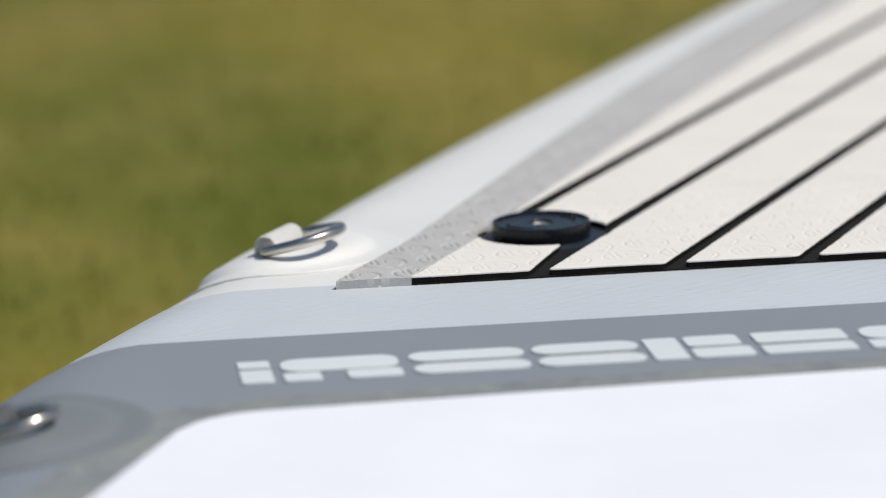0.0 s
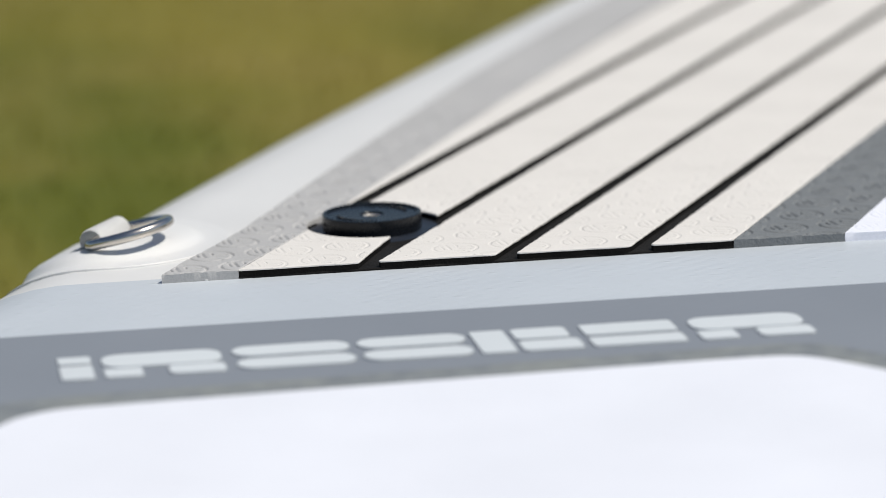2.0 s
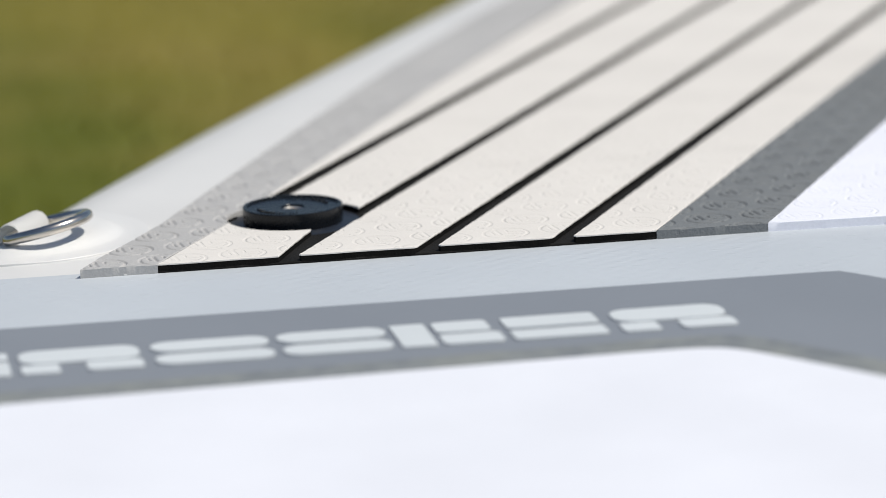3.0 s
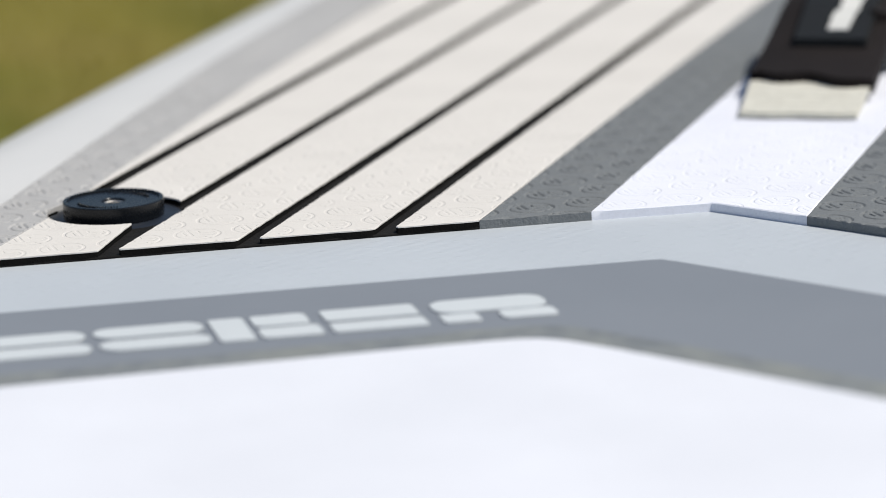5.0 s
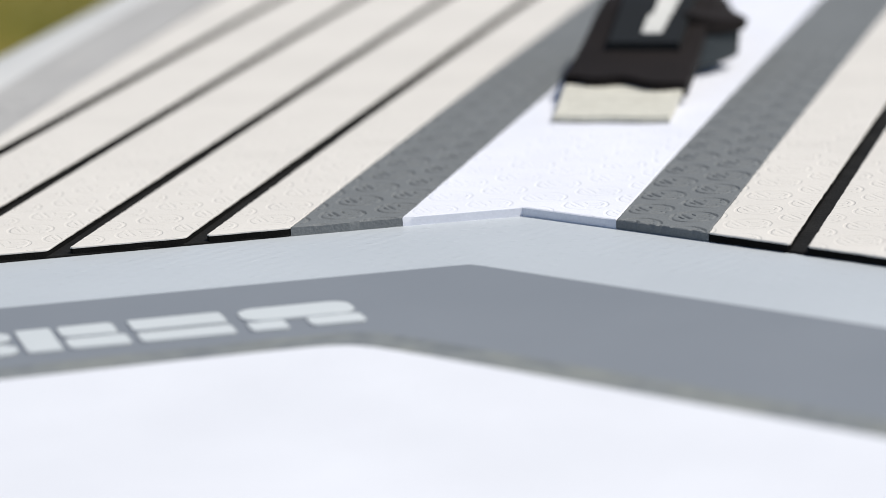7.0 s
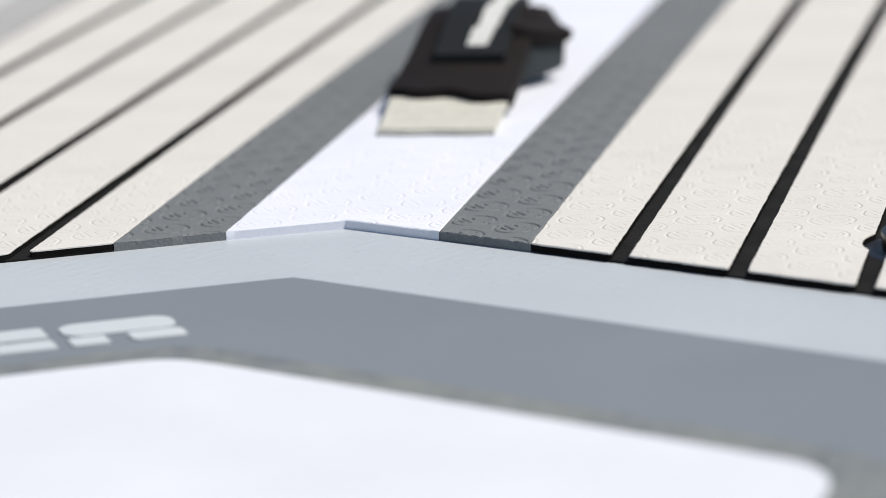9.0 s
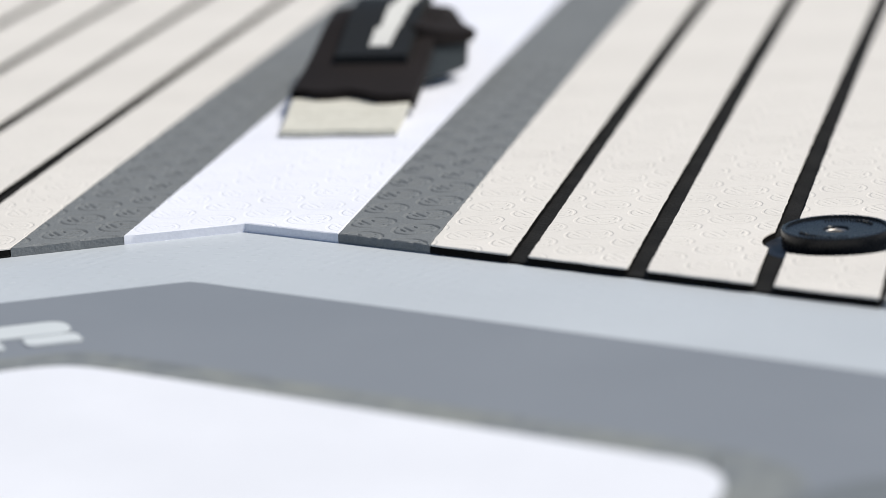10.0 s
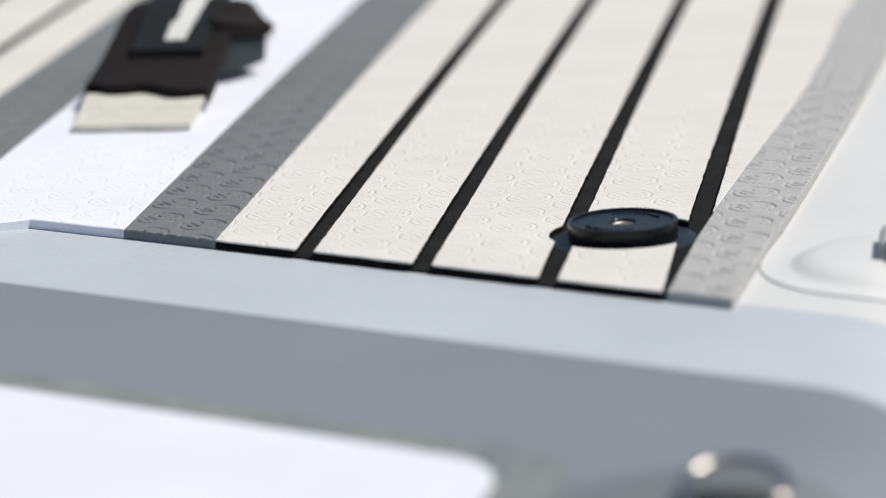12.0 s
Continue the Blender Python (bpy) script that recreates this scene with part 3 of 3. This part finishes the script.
GW = 0.0038
for s in (-1, 1):
    G = (0.1220, 0.1699, 0.2191, 0.2674) if s > 0 else (0.1180, 0.1666, 0.2160, 0.2627)
    mx, my = 0.2402, 0.109
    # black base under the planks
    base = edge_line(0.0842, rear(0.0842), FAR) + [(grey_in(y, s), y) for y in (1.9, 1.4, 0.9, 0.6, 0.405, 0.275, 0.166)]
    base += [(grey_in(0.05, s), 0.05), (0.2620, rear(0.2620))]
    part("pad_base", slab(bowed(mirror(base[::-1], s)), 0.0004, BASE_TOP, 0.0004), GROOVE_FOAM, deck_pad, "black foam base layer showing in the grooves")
    # planks
    plank(mirror(long_piece(0.0842, G[0] - GW, c0=0.0002), s), (0.0967, 0.1203) if s > 0 else (-0.0960, 0.1178))
    plank(mirror(long_piece(G[0] + GW, G[1] - GW), s), (0.1437, 0.0939) if s > 0 else (-0.1425, 0.0900))
    x1 = G[2] - GW
    half = math.sqrt(CUT ** 2 - (x1 - mx) ** 2)
    ang = math.degrees(math.atan2(half, x1 - mx))
    notch = edge_line(x1, rear(x1) + 0.0010, my - half) + arc((mx, my), CUT, 360 - ang, ang, 8)[1:-1] + edge_line(x1, my + half, FAR)
    poly = notch + edge_line(G[1] + GW, rear(G[1] + GW) + 0.0010, FAR)[::-1] + rear_line(G[1] + GW + 0.0010, x1 - 0.0010)
    plank(mirror(poly, s), (0.1966, 0.1446) if s > 0 else (-0.1900, 0.0690))
    # the plank that the round mount cuts in two
    xa, xb = G[2] + GW, G[3] - GW - (0.0008 if s > 0 else 0.0006)
    aa, ab = math.degrees(math.acos((xa - mx) / CUT)), math.degrees(math.acos((xb - mx) / CUT))
    ya, yb = math.sqrt(CUT ** 2 - (xa - mx) ** 2), math.sqrt(CUT ** 2 - (xb - mx) ** 2)
    xf, lean = (xa, 0.0) if s > 0 else (0.2196, 0.0047)  # the short piece was cut at a slant on one side
    yf = my - math.sqrt(CUT ** 2 - (xf + lean - mx) ** 2)
    slant = [(xf + lean * k / 6, rear(xf) + (yf - rear(xf)) * k / 6) for k in range(5, 0, -1)]
    xs, xt = 0.2617, (xb - 0.0016 if s > 0 else grey_in(0.086, s) - 0.0003)
    at, yt = math.degrees(math.acos((xt - mx) / CUT)), math.sqrt(CUT ** 2 - (xt - mx) ** 2)
    side = [(xs + (xt - xs) * k / 6, rear(xs) + (my - yt - rear(xs)) * k / 6) for k in range(7)]
    front = side[:-1] + arc((mx, my), CUT, -at, -math.degrees(math.acos((xf + lean - mx) / CUT)), 18) + slant + rear_line(xf, xs)[:-1]
    plank(mirror(front, s), (0.2350, 0.0470) if s > 0 else (-0.2354, 0.0388), "short beige plank piece before the round mount")
    back = edge_line(xb, my + yb, FAR) + edge_line(xa, my + ya, FAR)[::-1][:-1] + arc((mx, my), CUT, aa, ab, 18)[:-1]
    plank(mirror(back, s), (0.2359, 0.1729) if s > 0 else (-0.2380, 0.1660))
    # narrow wedge between the last groove and the grey strip
    xo = G[3] + GW
    yo = next(y for y in np.arange(0.10, 0.30, 0.002) if grey_in(y, s) > xo + 0.0005)
    wedge = [(xo, yo)] + [(max(xo + 0.0003, grey_in(y, s) - 0.0002), y) for y in (yo + 0.005, 0.20, 0.23, 0.25, 0.275, 0.34, 0.405, 0.5, 0.6, 0.9, 1.4)] + [(xo, 1.4)]
    plank(mirror(wedge, s), (s * 0.2800, 0.2000), "narrow beige wedge")
    # charcoal strip
    pressed_strip("charcoal_strip", lambda y: 0.0437, lambda y: 0.0840, 0.0437, 0.0840, s, (0.0733, 0.1320) if s > 0 else (-0.0695, 0.1293), 0.0007, DARK_FOAM, "charcoal grey foam strip", True)

    # light grey border strip, cut out round the mount
    def border_in(y):
        d = CUT ** 2 - (y - my) ** 2
        return max(grey_in(y, s), mx + math.sqrt(d) if d > 0 else 0.0)
    x_out = 0.2862 if s > 0 else 0.2892
    pressed_strip("border_strip", border_in, lambda y: max(grey_out(y, s), x_out), 0.2621, x_out, s, (0.2855, 0.0973) if s > 0 else (-0.2833, 0.0366), 0.00065, GREY_FOAM, "light grey foam border strip", False)
centre = bowed([(-0.0435, rear(0.0435)), (0.0010, 0.1462)] + edge_line(0.0435, rear(0.0435), FAR) + edge_line(-0.0435, rear(0.0435), FAR)[::-1][:-1])
part("centre_strip", slab(centre, 0.0004, PAD_TOP, 0.0004), WHITE_FOAM, deck_pad, "bright white foam centre strip with notched end", origin=(0.0060, 0.1640))


bm = slab([(-0.2650, 0.0955), (-0.2642, 0.0952), (-0.2634, 0.1010), (-0.2640, 0.1035), (-0.2646, 0.1010)], PAD_TOP - 0.0006, PAD_TOP + 0.0002, 0.0001)
part("cut_slit", bm, BLACK_FOAM, deck_pad, "short dark slit where the border meets the mount")

for x, y, r in ((-0.2742, 0.0102, 0.0007), (-0.2702, 0.0122, 0.0005), (-0.0310, 0.1322, 0.0006), (-0.0105, 0.1428, 0.0005), (-0.2005, 0.0472, 0.0004)):
    bm = bmesh.new()
    bmesh.ops.create_icosphere(bm, subdivisions=1, radius=r, matrix=Matrix.Translation((x, y, 0.0006)) @ Matrix.Diagonal((2.2, 0.9, 0.9, 1)))
    part("glue_bead", bm, PATCH_PVC, deck_pad, "dried white glue bead")


# ---- round accessory mounts ----
def round_mount():
    thing = tagged(new("accessory_mount"), "round black plastic accessory mount with threaded hole, in the deck pad", "mount", "accessory mounts")
    part("flange", lathe([(0, 0), (0.0278, 0), (0.0278, 0.0003), (0.0268, 0.0008), (0.0, 0.0008)], 64), FLANGE, thing, "navy-black vinyl flange")
    body = [(0.0031, 0.0008), (0.0203, 0.0008), (0.0207, 0.0012), (0.0207, 0.0075), (0.02055, 0.0078), (0.0203, 0.0079), (0.0193, 0.0079), (0.0191, 0.0078), (0.0190, 0.0071),
            (0.0052, 0.0070), (0.0050, 0.0068), (0.0048, 0.0064), (0.0046, 0.0058), (0.0046, 0.0024), (0.0031, 0.0024)]
    puck = part("puck", lathe(body, 96), RUBBER, thing, crease=20.0)
    bm = lathe([(0.0045, 0.0022), (0.0045, 0.0058), (0.0040, 0.0062), (0.0034, 0.0058), (0.0034, 0.0022)], 32)
    lathe([(0.0, 0.0020), (0.0036, 0.0020)], 32, bm=bm)
    part("threaded_insert", bm, BRASS, puck, "bright threaded metal insert")
    for start, count, rad in ((50, 18, 0.0146), (230, 18, 0.0146)):
        for k in range(count):
            a = radians(start + 80 * k / (count - 1))
            b = bmesh.new()
            bmesh.ops.create_icosphere(b, subdivisions=2, radius=0.5, matrix=pose(rad * math.cos(a), rad * math.sin(a), 0.0073, 0, 0, math.degrees(a)) @ Matrix.Diagonal((0.0011 + 0.0005 * (k % 4 != 1), 0.0006 + 0.0003 * (k % 3 == 0), 0.0010, 1)))
            part("raised_mark", b, RUBBER, puck)
    return thing


mount = round_mount()
mount.matrix_basis = pose(MOUNTS[0][0], MOUNTS[0][1], 0.0011, 0, 0, -12)
copy_thing(mount, pose(MOUNTS[1][0], MOUNTS[1][1], 0.0011, 0, 0, 160))


# ---- D-rings on glued patches ----
def d_ring(strap_material, label, tilt=14.0):
    """Origin at the middle of the bar, on the deck; the ring lies towards +x."""
    thing = tagged(new("d_ring"), label, "d-ring", "tie-down rings")
    wire = 0.0023
    half = 0.0175
    loop = [(0.0, y, 0.0) for y in np.linspace(half - 0.003, -half + 0.003, 7)]
    loop += [(0.0010, -half + 0.0008, 0), (0.0034, -half - 0.0004, 0)]
    for k in range(0, 17):
        a = -90 + 180 * k / 16
        loop.append((0.0105 + 0.0175 * math.cos(radians(a)), (half + 0.0006) * math.sin(radians(a)), 0))
    loop += [(0.0034, half + 0.0004, 0), (0.0010, half - 0.0008, 0)]
    c, s = math.cos(radians(tilt)), math.sin(radians(tilt))
    bm = tube([(x * c, y, 0.0064 + x * s) for x, y, _ in loop], wire, closed=True, steps=14)
    ring = part("ring", bm, STEEL, thing, "polished stainless steel ring")
    # fabric loop rolled round the bar
    bm = bmesh.new()
    prof = [(0.0046, 0.0030)]
    for k in range(11):
        a = radians(-35 + 250 * k / 10)
        prof.append((0.0052 * math.cos(a), 0.0075 + 0.0052 * math.sin(a)))
    prof += [(-0.0052, 0.0048), (-0.0058, 0.0040), (-0.0070, 0.0034), (-0.0100, 0.0030)]
    rows = []
    ylist = [-0.0136, -0.0132, 0.0132, 0.0136]
    for j, y in enumerate(ylist):
        sh = 0.0005 if j in (0, 3) else 0.0
        rows.append([bm.verts.new((x * (1 - sh * 40), y, z - sh)) for x, z in prof])
    for lo, hi in zip(rows, rows[1:]):
        for a, b, c2, d in zip(lo, lo[1:], hi[1:], hi):
            bm.faces.new((a, b, c2, d))
    bmesh.ops.solidify(bm, geom=bm.faces[:], thickness=0.0013)
    part("strap_loop", bm, strap_material, thing, "rolled vinyl strap loop")
    # round patch, raised in the middle
    prof = [(0.0, 0.0043), (0.010, 0.0043), (0.020, 0.0043), (0.029, 0.0041), (0.0345, 0.0034), (0.0372, 0.0021), (0.0392, 0.0010), (0.0410, 0.0006), (0.046, 0.0006), (0.0506, 0.0006), (0.0508, 0.0004), (0.0508, -0.0004)]
    bm = lathe(prof, 72)
    return thing, bm


def place_ring(x, y, rz, patch_x, patch_y, material, label, lift=0.0, tilt=14.0, size=1.0, dome=1.0):
    thing, bm = d_ring(STRAP_PVC if material == PATCH_PVC else material, label, tilt)
    thing.matrix_basis = Matrix.Translation((x, y, lift + surface(x, y)[2])) @ pose(0, 0, 0, 0, 0, rz) @ Matrix.Scale(size, 4)
    inv = thing.matrix_basis.inverted()
    # lay the patch on the board's skin
    bmesh.ops.subdivide_edges(bm, edges=[e for e in bm.edges if e.calc_length() > 0.012], cuts=3)
    for v in bm.verts:
        h = v.co.z * dome
        v.co = inv @ Vector(surface(patch_x + v.co.x, patch_y + v.co.y, h + 0.0003 + lift))
    part("patch", bm, material, thing, "round welded vinyl patch")
    return thing


place_ring(-0.3388, 0.0555, 0, -0.344, 0.068, PATCH_PVC, "stainless steel tie-down ring on a round white patch at the rail")
place_ring(0.3410, 0.0720, 0, 0.344, 0.067, PATCH_PVC, "stainless steel tie-down ring on a round white patch at the rail")
place_ring(-0.3160, -0.2270, 6, -0.312, -0.226, GREY_PATCH, "stainless steel tie-down ring on a slate-grey patch near the tail", 0.0006, 14, 0.80, 0.45)
place_ring(0.3020, -0.2330, 92, 0.295, -0.238, GREY_PATCH, "stainless steel tie-down ring on a slate-grey patch near the tail", 0.0006, 14, 0.80, 0.45)


# ---- carry handle on the centre strip ----
def handle():
    thing = tagged(new("carry_handle"), "black neoprene carry handle on cream webbing, on the white centre strip", "handle")
    y0, y1 = 0.318, 0.580

    arch = [(0.318, 0.0056), (0.330, 0.0058), (0.345, 0.0074), (0.38, 0.0123), (0.40, 0.0160), (0.42, 0.0212), (0.445, 0.0287), (0.460, 0.0322), (0.475, 0.0327), (0.490, 0.0303), (0.510, 0.0235), (0.532, 0.0130), (0.556, 0.0062), (0.580, 0.0056)]

    def rise(y):
        return sum(curve_at(arch, y + d) for d in (-0.012, -0.006, 0.0, 0.006, 0.012)) / 5

    def ribbon(ya, yb, xa, xb, t, lift, k=24, wave=0.0, xshift=0.0, edge=0.0, pinch=0.0, skew=0.0, flare=0.0):
        bm = bmesh.new()
        m = 12
        rows = []
        for side in (1, 0):
            grid = []
            for i in range(k + 1):
                row = []
                for j in range(m + 1):
                    f = j / m
                    yy = ya + (yb - ya) * i / k
                    x = 0.003 + (xa + (xb - xa) * f - 0.003) * (1 - pinch * min(1.0, (yy - y0) / 0.14))
                    x -= flare * (1 - f) * min(1.0, (yy - y0) / 0.045)
                    if i == 0:
                        yy += wave * math.cos(f * 4.0 * math.pi) + skew * (0.5 - f)
                    cup = -edge * (2 * f - 1) ** 4
                    row.append(bm.verts.new((x + xshift * (yy - y0), yy, rise(yy) + lift + (t if side else 0) + cup)))
                grid.append(row)
            rows.append(grid)
        for g in rows:
            for r0, r1 in zip(g, g[1:]):
                for a, b, c, d in zip(r0, r0[1:], r1[1:], r1):
                    bm.faces.new((a, b, c, d))
        up, lo = rows
        for i in range(k):
            for j in (0, m):
                bm.faces.new((up[i][j], up[i + 1][j], lo[i + 1][j], lo[i][j]))
        for j in range(m):
            for i in (0, k):
                bm.faces.new((up[i][j], up[i][j + 1], lo[i][j + 1], lo[i][j]))
        return bm

    def flap(reach, top, fall, low, slope):
        """The sleeve's loose edge, sticking out to the side and ending in a blunt point."""
        rim = [(0.016, 0.428), (0.026, 0.432), (0.0335, 0.440), (0.0375, 0.448), (0.0420, 0.458), (0.0410, 0.461), (0.034, 0.466), (0.026, 0.472), (0.014, 0.482)]
        rim = [(0.016 + (x - 0.016) * reach, y) for x, y in rim]
        bm = bmesh.new()
        up = [bm.verts.new((x, y, top - fall * (x - 0.016))) for x, y in rim]
        lo = [bm.verts.new((0.016 + (x - 0.016) * 0.94, y, low + slope * (x - 0.016))) for x, y in rim]
        bm.faces.new(up)
        bm.faces.new(lo[::-1])
        for i in range(len(rim)):
            j = (i + 1) % len(rim)
            bm.faces.new((lo[i], lo[j], up[j], up[i]))
        bmesh.ops.bevel(bm, geom=bm.edges[:], offset=0.0006, segments=2, affect='EDGES')
        return bm

    part("webbing", ribbon(y0, y1, -0.0250, 0.0290, 0.0012, -0.0008, 40, 0.0006, -0.02, 0.0, 0.16, 0.0, 0.0035), WEBBING, thing, "cream woven webbing strap")
    stitched = part("stitched_end", ribbon(y0 + 0.002, y0 + 0.052, -0.0244, 0.0284, 0.0009, 0.0004, 14, 0.0006, -0.03, 0.0, 0.0, 0.0, 0.0035), WEBBING, thing, "cream stitched webbing end")
    for yy in (y0 + 0.006, y0 + 0.018, y0 + 0.030):
        row = [(-0.0230 + 0.0495 * k / 24 - 0.03 * (yy - y0), yy + 0.0004 * (k % 2), rise(yy) + 0.0013) for k in range(25)]
        part("stitching", tube(row, 0.00022, steps=6), WEBBING, stitched, "row of cream thread stitches")
    sleeve = part("sleeve", ribbon(y0 + 0.048, 0.548, -0.0312, 0.0308, 0.0064, -0.0004, 36, 0.0026, -0.020, 0.0014, 0.13, 0.012), NEOPRENE, thing, "black padded neoprene sleeve")
    part("sleeve_flap", flap(1.0, 0.0362, 0.33, 0.0255, -0.10), NEOPRENE, sleeve, "open black sleeve flap")
    part("flap_lining", flap(0.84, 0.0250, 0.10, 0.0075, 0.12), LINING, sleeve, "dull blue-grey lining under the flap")
    badge = part("badge", ribbon(0.401, 0.484, -0.0130, 0.0212, 0.0042, 0.0060, 14, 0.0, -0.03), BADGE, thing, "charcoal rubber badge")
    for ya, yb, jog, grow in ((0.4105, 0.4190, 0.0, 0.0), (0.4194, 0.4298, -0.0007, 0.0006), (0.4302, 0.4420, 0.0006, -0.0005), (0.4424, 0.4560, -0.0004, 0.0004), (0.4564, 0.4700, 0.0005, 0.0), (0.4704, 0.4800, 0.0, -0.0006)):
        xl = -0.0033 + 0.05 * (ya - 0.406) + jog
        part("badge_mark", ribbon(ya, yb, xl, xl + 0.0098 + grow, 0.0005, 0.0103, 3, 0.0, 0.02), BADGE_PRINT, badge, "white block on badge")
    return thing


handle()
